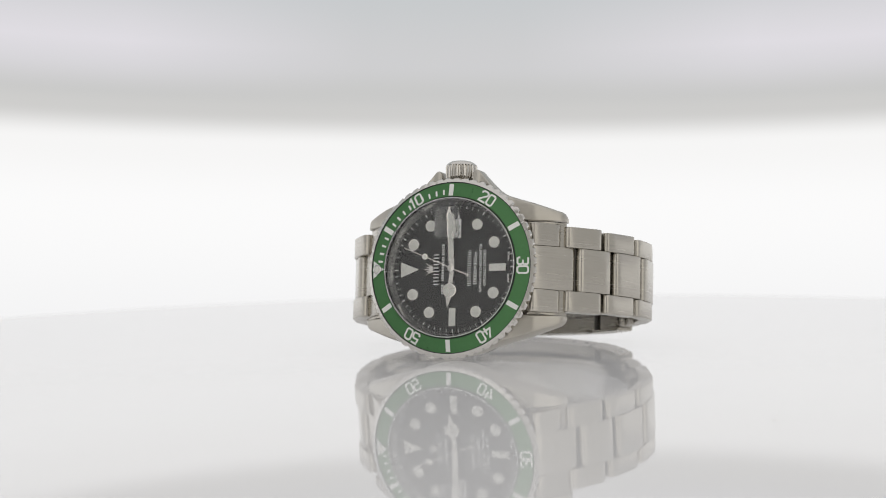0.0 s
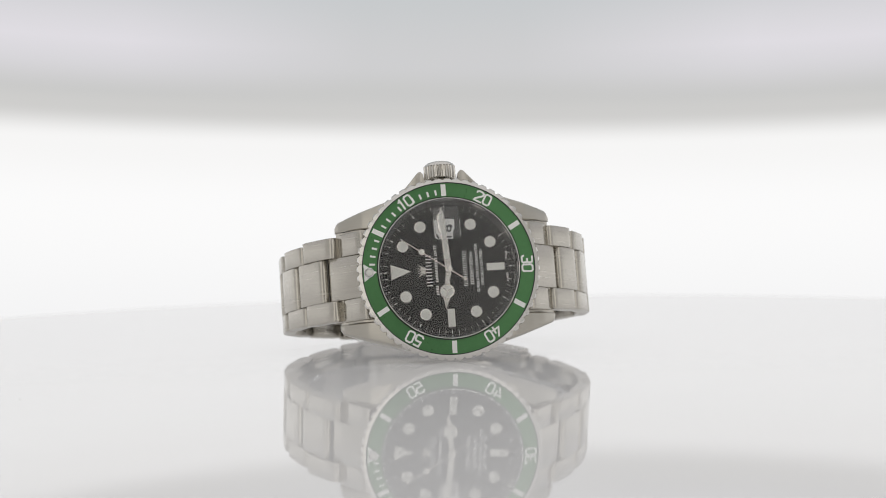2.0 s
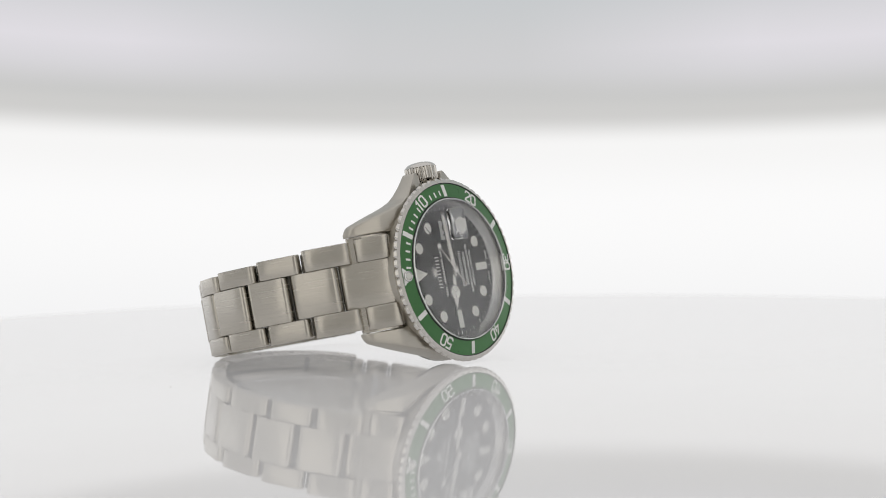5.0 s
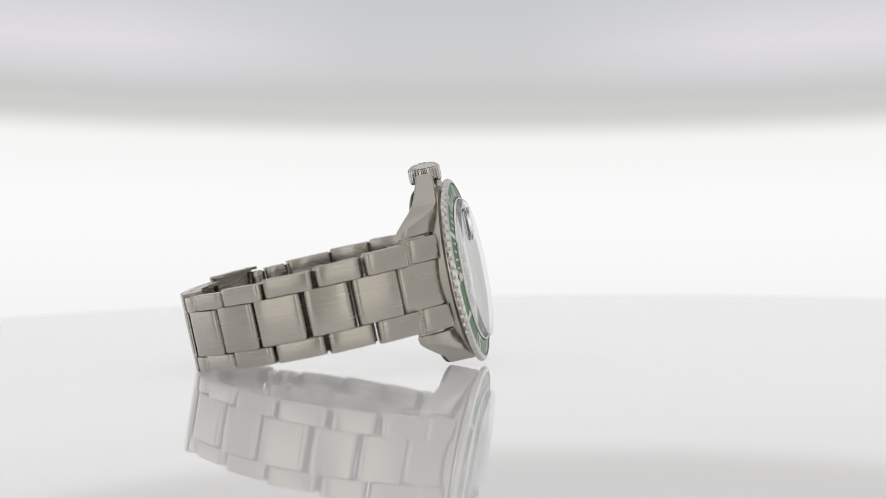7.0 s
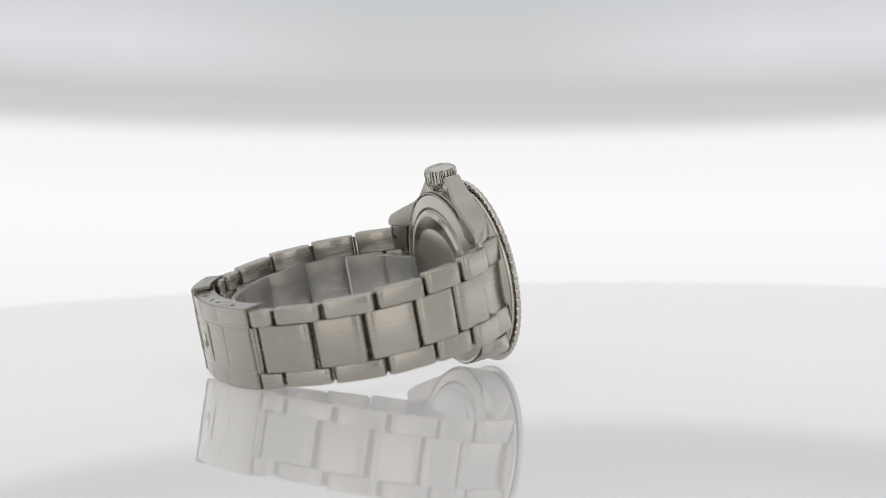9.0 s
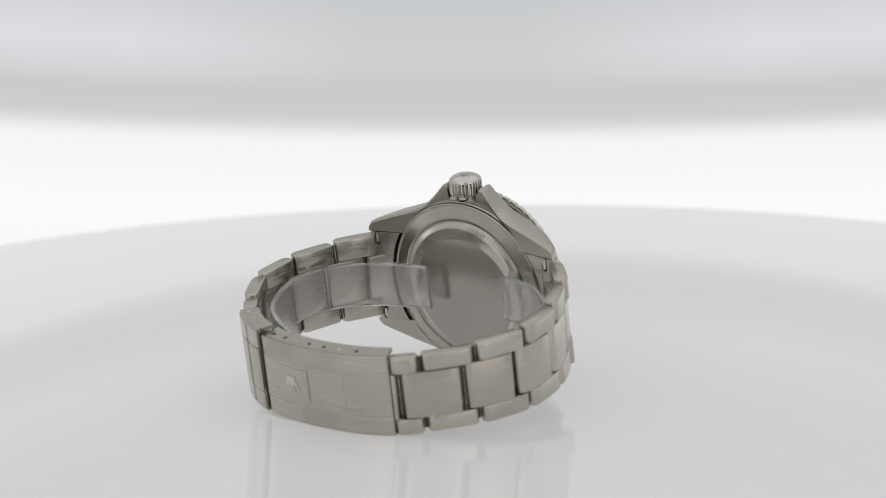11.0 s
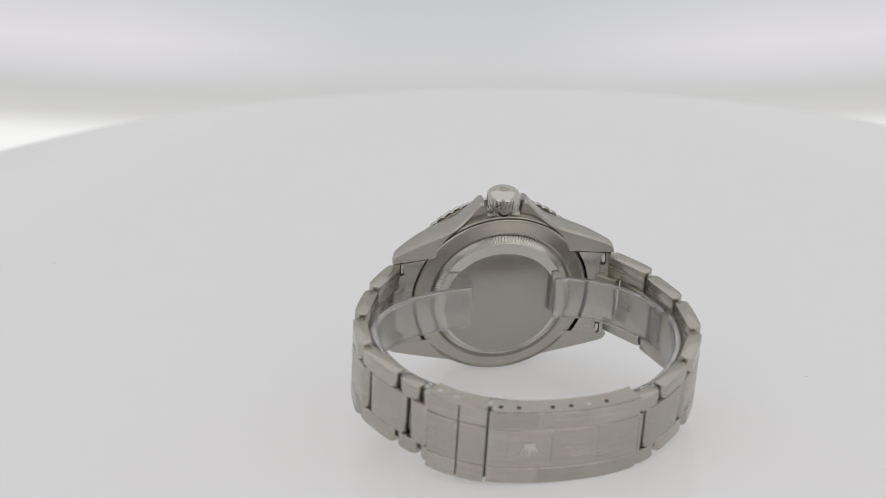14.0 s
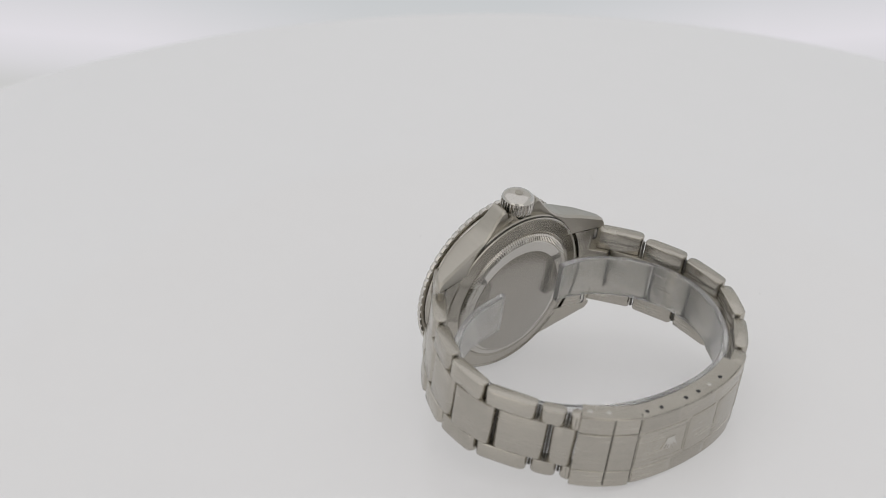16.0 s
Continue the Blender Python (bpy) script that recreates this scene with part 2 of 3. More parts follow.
def build_room():
    tagged(plane_box("floor", -0.9, 0.9, -0.9, 0.9, -0.74, -0.72, ROOM, "plain white floor of the photo booth"), category="floor")
    # side walls out of view, made to glow as added fill light
    plane_box("wall_west", -0.92, -0.9, -0.9, 0.9, -0.72, 1.0, SIDE_FILL, "plain glowing white wall, unseen fill light beside the table")
    plane_box("wall_east", 0.9, 0.92, -0.9, 0.9, -0.72, 1.0, SIDE_FILL, "plain glowing white wall, unseen fill light beside the table")
    plane_box("wall_north", -0.9, 0.9, 0.9, 0.92, -0.72, 1.0, ROOM, "plain white back wall of the photo booth")
    # unseen front halves glow as added fill on both sides of the camera arm's gap
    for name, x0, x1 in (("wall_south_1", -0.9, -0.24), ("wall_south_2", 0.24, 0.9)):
        plane_box(name, x0, x1, -0.92, -0.9, -0.72, 1.0, FRONT_FILL, "plain glowing white wall, unseen fill light beside the camera")
    # unseen grey surface added to dim what the crystal reflects
    plane_box("reflection_card", -0.3, 0.3, -1.06, -1.04, -0.72, 1.0, GREY_CARD, "plain grey card, unseen, added to dim the crystal's reflection")
    # ceiling out of view, its glow added as overhead fill
    tagged(plane_box("ceiling", -0.92, 0.92, -0.92, 0.92, 1.0, 1.02, TOP_FILL, "evenly glowing white ceiling, unseen fill light above the table"), category="ceiling")


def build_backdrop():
    """A round sheet of cloth with painted backlight behind the table, on the far end of the camera arm (camera's axes:
    x right, y up, -z ahead).
    """
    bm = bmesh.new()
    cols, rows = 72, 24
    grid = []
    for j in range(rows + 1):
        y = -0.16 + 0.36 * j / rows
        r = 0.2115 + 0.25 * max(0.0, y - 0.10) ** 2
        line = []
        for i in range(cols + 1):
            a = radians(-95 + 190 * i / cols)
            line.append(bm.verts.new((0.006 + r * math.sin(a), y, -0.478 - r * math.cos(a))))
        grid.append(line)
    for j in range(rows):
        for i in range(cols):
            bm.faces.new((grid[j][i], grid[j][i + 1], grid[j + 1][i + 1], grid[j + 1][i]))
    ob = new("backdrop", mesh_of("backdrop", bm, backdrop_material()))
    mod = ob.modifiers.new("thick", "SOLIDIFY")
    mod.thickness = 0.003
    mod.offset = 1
    return tagged(ob, "curved white cloth backdrop with painted glow and soft grey seam", "backdrop", kind="structure")


SIDE_FILL = glow("side_fill_glow", (1.0, 0.99, 0.97), 0.58)[0]
GREY_CARD = grained("grey_card", (0.68, 0.675, 0.66), 0.85, 0.0, (60, 60, 6), 0.12, 0.0)
TOP_FILL = glow("top_fill_glow", (1.0, 0.99, 0.995), 0.80)[0]
FRONT_FILL = glow("front_fill_glow", (1.0, 0.972, 0.925), 0.98)[0]


def build_dust():
    """A few grains of dust that lie on the glossy disc."""
    rng = random.Random(7)
    bm = bmesh.new()
    for _ in range(26):
        r, a = 0.15 * math.sqrt(rng.random()) + 0.03, rng.uniform(0, 2 * math.pi)
        x, y, q = r * math.cos(a), r * math.sin(a), rng.uniform(0.00008, 0.00022)
        turn = rng.uniform(0, 3)
        pts = [(q * k * math.cos(turn + b), 0.6 * q * math.sin(turn + b)) for b, k in ((0, 2.2), (1.6, 1), (3.1, 2.0), (4.7, 1))]
        low = [bm.verts.new((x + px, y + py, 0.0)) for px, py in pts]
        top = bm.verts.new((x, y, q * 0.6))
        for i in range(4):
            bm.faces.new((low[i], low[(i + 1) % 4], top))
        bm.faces.new(low[::-1])
    ob = new("dust", mesh_of("dust", bm, DUST))
    return tagged(ob, "scattered pale grains of dust on the glossy disc", "dust", kind="stuff")


DUST = material("grey_dust", (0.45, 0.44, 0.42), 0.9)


def build_turntable():
    base = new("turntable")
    tagged(base, "round glossy white acrylic turntable, slowly turning", "turntable")
    R = 199.5
    prof = [(0, 0.0), (120, 0.0), (R - 1.6, 0.0), (R - 1.2, 0.0), (R - 0.35, -0.35), (R, -1.2), (R, -6.8), (R - 1.0, -8), (0, -8)]
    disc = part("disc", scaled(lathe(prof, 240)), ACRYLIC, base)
    part("spindle", scaled(lathe([(0, -8.2), (60, -8.2), (60, -60), (75, -90), (75, -719.5), (0, -719.5)], 64)), ROOM, base, "plain white column")
    return base


# ---------------------------------------------------------------- the watch
def strip(vout, side, lo=-23.8, hi=23.8, n=110):
    """One long flank of the case with its two lugs; side is 1 by the crown, -1 opposite."""
    bm = bmesh.new()
    rows = []
    for i in range(n + 1):
        u = lo + (hi - lo) * i / n
        q = abs(u) / 23.8
        vo, wt, wb = vout(u)
        vi = max(10.25, math.sqrt(max(0.0, 15.75 ** 2 - u * u)))
        end = max(0.0, (q - 0.965) / 0.035)
        vo -= 0.8 * end ** 2
        wt -= 0.5 * end ** 2
        k = 0.35 + 0.65 * min(1.0, max(0.0, (abs(u) - 5.0) / 5.0))
        pts = [(vi, wt - 0.25), (vi + 0.25, wt), (vo - 0.7 * k, wt), (vo - 0.25 * k, wt - 0.2 * k), (vo, wt - 0.7 * k), (vo, wb + 0.5), (vo - 0.5, wb), (vi, wb)]
        rows.append([bm.verts.new((u, side * v, w)) for v, w in pts])
    for a, b in zip(rows, rows[1:]):
        for k in range(8):
            j = (k + 1) % 8
            bm.faces.new((a[k], a[j], b[j], b[k]))
    bm.faces.new(rows[0])
    bm.faces.new(rows[-1][::-1])
    return bm


def interp(pts, u):
    for (a, x), (b, y) in zip(pts, pts[1:]):
        if u <= b:
            return x + (y - x) * (u - a) / (b - a)
    return pts[-1][1]


def flank_crown(u):
    q = abs(u)
    vo = interp([(0, 19.4), (3.75, 19.4), (3.9, 21.6), (4.5, 22.2), (5.2, 21.8), (7.4, 19.3), (9.0, 17.7), (10.4, 16.7), (12.5, 15.8), (15, 15.0), (17.5, 14.3), (20, 13.5), (23.8, 12.2)], q)
    wt = interp([(0, -1.1), (6, -1.0), (9, -0.5), (11, -0.2), (14, -0.6), (18, -2.1), (21, -3.9), (23.8, -6.0)], q)
    wb = interp([(0, -4.6), (6, -4.8), (10, -5.7), (16, -6.6), (23.8, -8.0)], q)
    return vo, wt, wb


def flank_far(u):
    q = abs(u)
    vo = interp([(0, 19.0), (4, 18.4), (8, 17.3), (12, 16.1), (16, 14.9), (20, 13.5), (23.8, 12.1)], q)
    wt = interp([(0, -0.1), (10, -0.1), (14, -0.6), (18, -2.1), (21, -3.9), (23.8, -6.0)], q)
    wb = interp([(0, -5.6), (10, -5.8), (16, -6.6), (23.8, -8.0)], q)
    return vo, wt, wb


def build_case(watch):
    body = lathe([(0, -5.6), (18.7, -5.8), (19.0, -5.5), (18.9, -0.1), (18.6, 0.2), (15.6, 0.2), (15.6, -1), (0, -1)], 128)
    case = part("case", scaled(joined(strip(flank_crown, 1), strip(flank_far, -1), body)), SATIN, watch, "satin steel case with crown guards", WATCH, 30)
    # end pieces that close the space between the lugs, with the slots of the spring bars, their inner shade painted as
    # black slabs
    for side in (-1, 1):
        piece = bmesh.new()
        rows = []
        for i in range(25):
            v = -10.15 + 20.3 * i / 24
            xi = math.sqrt(19.3 ** 2 - v * v)
            out = [(xi, -2.4), (max(19.8, xi + 0.3), -3.2), (22.6, -6.0), (23.6, -7.3), (23.3, -7.9), (22.6, -8.0), (xi, -6.75)]
            rows.append([piece.verts.new((side * x, v, z)) for x, z in out])
        for a, b in zip(rows, rows[1:]):
            for k in range(7):
                piece.faces.new((a[k], a[(k + 1) % 7], b[(k + 1) % 7], b[k]))
        piece.faces.new(rows[0])
        piece.faces.new(rows[-1][::-1])
        end = part("end_link", scaled(piece), BRUSHED, watch, "", WATCH)
        tip = math.atan2(1.25, 22.6 - 18.0)
        for v in (8.75, -8.75):
            for name, r, low, mat in (("spring_bar_slot", 0.58, 0.03, INK), ("spring_bar_end", 0.3, 0.09, POLISHED)):
                half = prism([(x, y * (1 if mat is INK else 0.7)) for x, y in ring_outline(0, 1.0, r, 10, 0, math.pi) + ring_outline(0, -1.0, r, 10, math.pi, 2 * math.pi)], -low, 0.2)
                m = Matrix.Translation((side * 21.75, v, -7.78)) @ Matrix.Rotation(side * tip, 4, "Y")
                part(name, scaled(moved(half, m)), mat, end)
    for u in (-21.4, 21.4):
        bar = lathe([(0, -10.1), (0.65, -10.1), (0.65, 10.1), (0, 10.1)], 16)
        moved(bar, Matrix.Translation((u, 0, -6.6)) @ Matrix.Rotation(math.pi / 2, 4, "X"))
        part("spring_bar", scaled(bar), POLISHED, case)
    return case


def build_back(watch):
    rim = part("case_back", scaled(lathe([(18.75, -5.9), (18.75, -6.3), (18.55, -6.5), (18.2, -6.3), (15.75, -6.85), (15.3, -6.65), (15.2, -6.2)], 160)), TURNED, watch, "steel screw-down case back", WATCH)
    n = 150
    flutes = lathe([(15.2, -6.3), (15.2, -6.85), (14.85, -7.2), (13.95, -7.5), (13.75, -7.42), (13.6, -7.5), (0, -7.5)], n * 4,
                   wobble=lambda i, k, r: r - (0.42 if k in (1, 2, 3) and i % 4 in (0, 1) else 0))
    part("fluted_ring", scaled(flutes), MIRROR, rim, "finely fluted polished steel ring", angle=20)
    # dark ring in place of the shaded line round the case back
    groove_shade = lathe([(18.78, -6.15), (18.92, -6.15), (18.92, -5.9), (18.78, -5.9)], 128, closed=True)
    part("groove_shade", scaled(groove_shade), DARK_STEEL, rim)
    part("protective_film", scaled(moved(lathe([(0, -7.62), (12.2, -7.62), (12.3, -7.58), (12.3, -7.5)], 96), Matrix.Translation((0.0, -1.2, 0)))), STICKER, rim, "round grey protective sticker")


# angular numerals of the bezel as strokes in a field 1.45 wide and 2.35 high
STROKES = {
    "0": [[(0.3, 0), (1.15, 0), (1.45, 0.3), (1.45, 2.05), (1.15, 2.35), (0.3, 2.35), (0, 2.05), (0, 0.3), (0.3, 0)]],
    "1": [[(0.35, 1.8), (0.95, 2.3), (0.95, -0.2)]],
    "2": [[(0, 1.75), (0, 2.1), (0.3, 2.35), (1.15, 2.35), (1.45, 2.1), (1.45, 1.6), (0.08, 0.35), (0.0, 0.0), (1.65, 0)]],
    "3": [[(0, 2.35), (1.2, 2.35), (1.45, 2.1), (1.45, 1.45), (1.2, 1.2), (0.5, 1.2)], [(1.15, 1.17), (1.45, 0.9), (1.45, 0.25), (1.2, 0), (0.2, 0), (0, 0.3), (0, 0.6)]],
    "4": [[(1.65, 0.55), (-0.05, 0.55), (0.9, 2.4)], [(1.1, 1.5), (1.1, -0.2)]],
    "5": [[(1.5, 2.35), (0.2, 2.35), (0.1, 1.3), (1.2, 1.35), (1.45, 1.1), (1.45, 0.3), (1.2, 0), (0.25, 0), (0, 0.25), (0, 0.5)]],
}


def numeral(text, wide=0.42):
    """A number for the bezel, centred, in strokes of even width; x along the line."""
    bm = bmesh.new()
    for i, char in enumerate(text):
        for j, line in enumerate(STROKES[char]):
            P = [Vector((x - 1.68 + 1.91 * i, y - 1.175)) for x, y in line]
            loop = (P[0] - P[-1]).length < 1e-6
            n = len(P)
            rows = []
            for k in range(n):
                a = P[k - 1] if k else (P[-2] if loop else None)
                b = P[k + 1] if k < n - 1 else (P[1] if loop else None)
                d0 = (P[k] - a).normalized() if a else (b - P[k]).normalized()
                d1 = (b - P[k]).normalized() if b else d0
                side = Vector((-(d0 + d1).y, (d0 + d1).x)).normalized()
                off = side * (wide / 2) / max(0.45, side.dot(Vector((-d0.y, d0.x))))
                z = 0.02 + 0.004 * j
                rows.append([bm.verts.new((*(P[k] + off), 0)), bm.verts.new((*(P[k] + off), z)), bm.verts.new((*(P[k] - off), z)), bm.verts.new((*(P[k] - off), 0))])
            for a, b in zip(rows, rows[1:]):
                for q in range(4):
                    bm.faces.new((a[q], a[(q + 1) % 4], b[(q + 1) % 4], b[q]))
    return mesh_of("numeral", scaled(bm), WHITE_PRINT)


def build_bezel(watch):
    n = 60
    per = 8

    def teeth(i, k, r):
        ph = (i % per) / per
        dip = {0.0: 1.0, 0.125: 0.5, 0.875: 0.5}.get(ph, 0.0)
        depth = {0: 0.0, 1: 0.0, 2: 0.45, 3: 0.5, 4: 0.25, 5: 0.0}.get(k, 0.0)
        return r - depth * dip

    ring = lathe([(18.4, 0.25), (18.5, 0.7), (19.85, 0.75), (20.05, 1.2), (19.75, 1.75), (18.95, 2.05), (18.85, 1.7), (15.6, 2.3), (15.5, 0.3)], n * per, closed=True, wobble=teeth)
    bezel = part("bezel", scaled(ring), POLISHED, watch, "steel rotating bezel with scalloped rim", WATCH, 40)
    for r0, r1, z0, z1 in ((18.78, 18.97, 1.84, 1.92), (15.5, 15.68, 2.3, 2.52)):
        part("insert_edge", scaled(lathe([(r0, z0), (r0, z1), (r1, z1), (r1, z0)], 160, closed=True)), INK, bezel)
    part("bezel_insert", scaled(lathe([(18.8, 1.72), (18.75, 1.86), (15.75, 2.46), (15.6, 2.36)], 160)), GREEN, bezel, "green aluminium bezel ring with white numerals")
    slope = math.atan2(-0.6, 3.0)

    def on_insert(phi, r):
        z = 1.86 + (18.75 - r) * 0.2
        return spun(phi, r, z + 0.012) @ Matrix.Rotation(slope, 4, "X")

    for phi, text in ((60, "10"), (120, "20"), (180, "30"), (240, "40"), (300, "50")):
        part("numeral", numeral(text), None, bezel, "white numeral " + text, on_insert(phi, 17.2))
    bar = mesh_of("bar", scaled(box(-0.53, 0.53, -1.35, 1.35, 0, 0.03)), WHITE_PRINT)
    for phi in (30, 90, 150, 210, 270, 330):
        part("bar", bar, None, bezel, "", on_insert(phi, 17.2))
    tick = mesh_of("tick", scaled(box(-0.22, 0.22, -0.6, 0.6, 0, 0.03)), WHITE_PRINT)
    for k in range(1, 15):
        if k not in (5, 10):
            part("minute_tick", tick, None, bezel, "", on_insert(k * 6, 16.75))
    part("zero_triangle", scaled(prism([(-1.95, 1.35), (1.95, 1.35), (0, -1.45)], 0, 0.03)), WHITE_PRINT, bezel, "", on_insert(0, 17.2))
    pearl = lathe([(1.1, 0.0), (1.1, 0.35), (0.85, 0.45), (0.8, 0.3)], 32)
    part("pearl_rim", scaled(pearl), RING, bezel, "", on_insert(0, 17.35))
    part("pearl", scaled(lathe([(0.82, 0.1), (0.75, 0.42), (0.4, 0.62), (0, 0.68)], 24)), LUME, bezel, "cream luminous pearl", on_insert(0, 17.35))


def bars(parent, mat, z, rows, label):
    """Lines of lettering that stays unread: rows of (x across the dial, from y, to y, height)."""
    bms = []
    for x, y0, y1, h in rows:
        bms.append(box(x - h / 2, x + h / 2, y0, y1, z, z + 0.02))
    return part("print", scaled(joined(*bms)), mat, parent, label)


def build_dial(watch):
    dial = part("dial", scaled(lathe([(0, 0.0), (14.5, 0.0), (14.5, -0.6), (0, -0.6)], 128)), BLACK, watch, "black gloss dial with round luminous markers", WATCH)
    rehaut = lathe([(14.35, 0.0), (15.25, 1.5), (15.55, 1.5), (15.55, -0.5), (14.4, -0.5)], 128, closed=True)
    part("inner_ring", scaled(rehaut), RING, dial, "dark polished inner ring")
    tick = mesh_of("tick", scaled(box(-0.045, 0.045, -0.36, 0.36, 0, 0.02)), WHITE_PRINT)
    five = mesh_of("tick", scaled(box(-0.08, 0.08, -0.38, 0.38, 0, 0.02)), WHITE_PRINT)
    for k in range(60):
        part("minute_tick", five if k % 5 == 0 else tick, None, dial, "", spun(k * 6, 13.75, 0.005))
    rim = mesh_of("marker_rim", scaled(lathe([(1.32, 0), (1.32, 0.3), (1.22, 0.36), (1.14, 0.34), (1.14, 0.2)], 36)), POLISHED)
    dot = mesh_of("marker", scaled(lathe([(1.16, 0.1), (1.16, 0.3), (0.8, 0.36), (0, 0.38)], 36)), LUME)
    for h in (1, 2, 4, 5, 7, 8, 10, 11):
        m = spun(h * 30, 11.1, 0)
        part("marker", dot, None, dial, "", m)
        part("marker_rim", rim, None, dial, "", m)

    def framed(outline, m):
        part("marker_rim", scaled(prism(outline, 0, 0.28)), POLISHED, dial, "", m)
        cx = sum(p[0] for p in outline) / len(outline)
        cy = sum(p[1] for p in outline) / len(outline)
        inner = []
        for x, y in outline:
            d = math.hypot(x - cx, y - cy)
            k = 1 - (0.3 if len(outline) == 3 else 0.2) / d
            inner.append((cx + (x - cx) * k, cy + (y - cy) * k))
        part("marker", scaled(prism(inner, 0.2, 0.36)), LUME, dial, "", m)

    framed([(-1.75, 1.9), (1.75, 1.9), (0, -2.6)], spun(0, 10.7, 0))
    for phi in (180, 270):
        framed([(-0.82, -2.05), (0.82, -2.05), (0.82, 2.05), (-0.82, 2.05)], spun(phi, 10.5 if phi == 180 else 10.7, 0))
    # date window by the crown
    part("date_window", scaled(box(-1.25, 1.6, 6.8, 10.95, 0.0, 0.05)), WHITE_PRINT, dial, "white date disc")
    part("date_number", lettering("18", 2.4, INK, 1.2, 0.03), None, dial, "black date 18", Matrix.Translation((0.45 * MM, 8.75 * MM, 0.08 * MM)) @ Matrix.Rotation(math.pi / 2, 4, "Z"))
    # printed lines; x runs from twelve to six
    turn = Matrix.Rotation(math.pi / 2, 4, "Z")

    def line(text, u, size, width, middle=0.0):
        me = lettering(text, size, WHITE_PRINT, 1.0, 0.012)
        k = width * MM / (2 * max(v.co.x for v in me.vertices))
        for v in me.vertices:
            v.co.x *= k
        part("print", me, None, dial, "", Matrix.Translation((u * MM, middle * MM, 0.03 * MM)) @ turn)

    pts = [(-4.9, -0.75), (-4.9, 0.75), (-5.5, 0.8), (-6.7, 1.45), (-5.75, 0.45), (-7.0, 0.7), (-5.8, 0.15), (-7.2, 0.0),
           (-5.8, -0.15), (-7.0, -0.7), (-5.75, -0.45), (-6.7, -1.45), (-5.5, -0.8)]
    part("emblem", scaled(prism(pts[::-1], 0.0, 0.12)), POLISHED, dial, "small applied silver emblem")
    bars(dial, WHITE_PRINT, 0.0, [(-4.2, y + d - 0.10, y + d + 0.10, 1.3) for y in (-3.0, -1.55, -0.1, 1.35, 2.8) for d in (-0.36, 0.36)], "white maker's lettering")
    bars(dial, WHITE_PRINT, 0.0, [(-2.55, -5.5 + 0.36 * i, -5.3 + 0.36 * i, 0.62) for i in range(23) if i not in (6, 7)], "small white lettering")
    line("DATE", -2.55, 0.9, 2.3, 4.3)
    bars(dial, WHITE_PRINT, 0.0, [(3.75, y + d - 0.065, y + d + 0.065, 0.9) for y in [-3.6 + 0.8 * i for i in range(10)] for d in (-0.2, 0.2)], "white model lettering")
    line("1000ft=300m", 5.15, 1.2, 7.1)
    line("SUPERLATIVE CHRONOMETER", 6.4, 0.86, 10.6)
    line("OFFICIALLY CERTIFIED", 7.4, 0.86, 7.9)
    line("SWISS", 12.95, 0.55, 1.9, -2.4)
    line("MADE", 12.95, 0.55, 1.9, 2.4)


def build_crystal(watch):
    ob = part("crystal", scaled(lathe([(0, 1.6), (15.2, 1.6), (15.2, 3.5), (14.75, 3.95), (0, 3.95)], 128)), PANE, watch, "clear flat crystal with a date lens", WATCH, 25)
    ob.visible_shadow = False
    part("crystal_rim", scaled(lathe([(15.2, 2.3), (15.22, 2.85), (15.3, 2.95), (15.42, 2.95), (15.48, 2.85), (15.48, 2.3)], 160)), RIM, ob, "pale polished rim round the crystal")
    out = []
    for cx, cy, a0 in ((1.9, 2.5, 0), (-1.9, 2.5, 90), (-1.9, -2.5, 180), (1.9, -2.5, 270)):
        for k in range(6):
            a = radians(a0 + 18 * k)
            out.append((cx + 1.0 * math.cos(a), 9.6 + cy + 1.0 * math.sin(a)))
    bm = bmesh.new()
    rings = []
    for k, z in ((1.0, 3.96), (1.0, 4.3), (0.97, 4.42), (0.9, 4.52), (0.75, 4.68), (0.6, 4.8), (0.45, 4.89), (0.3, 4.95), (0.15, 4.985), (0.05, 4.995)):
        rings.append([bm.verts.new((x * k, 9.6 + (y - 9.6) * k, z)) for x, y in out])
    n = len(out)
    for a, b in zip(rings, rings[1:]):
        for i in range(n):
            bm.faces.new((a[i], a[(i + 1) % n], b[(i + 1) % n], b[i]))
    bm.faces.new(rings[-1])
    bm.faces.new(rings[0][::-1])
    lens = part("date_lens", scaled(bm), GLASS, ob, "domed magnifying lens over the date", None, 40)
    lens.visible_shadow = False


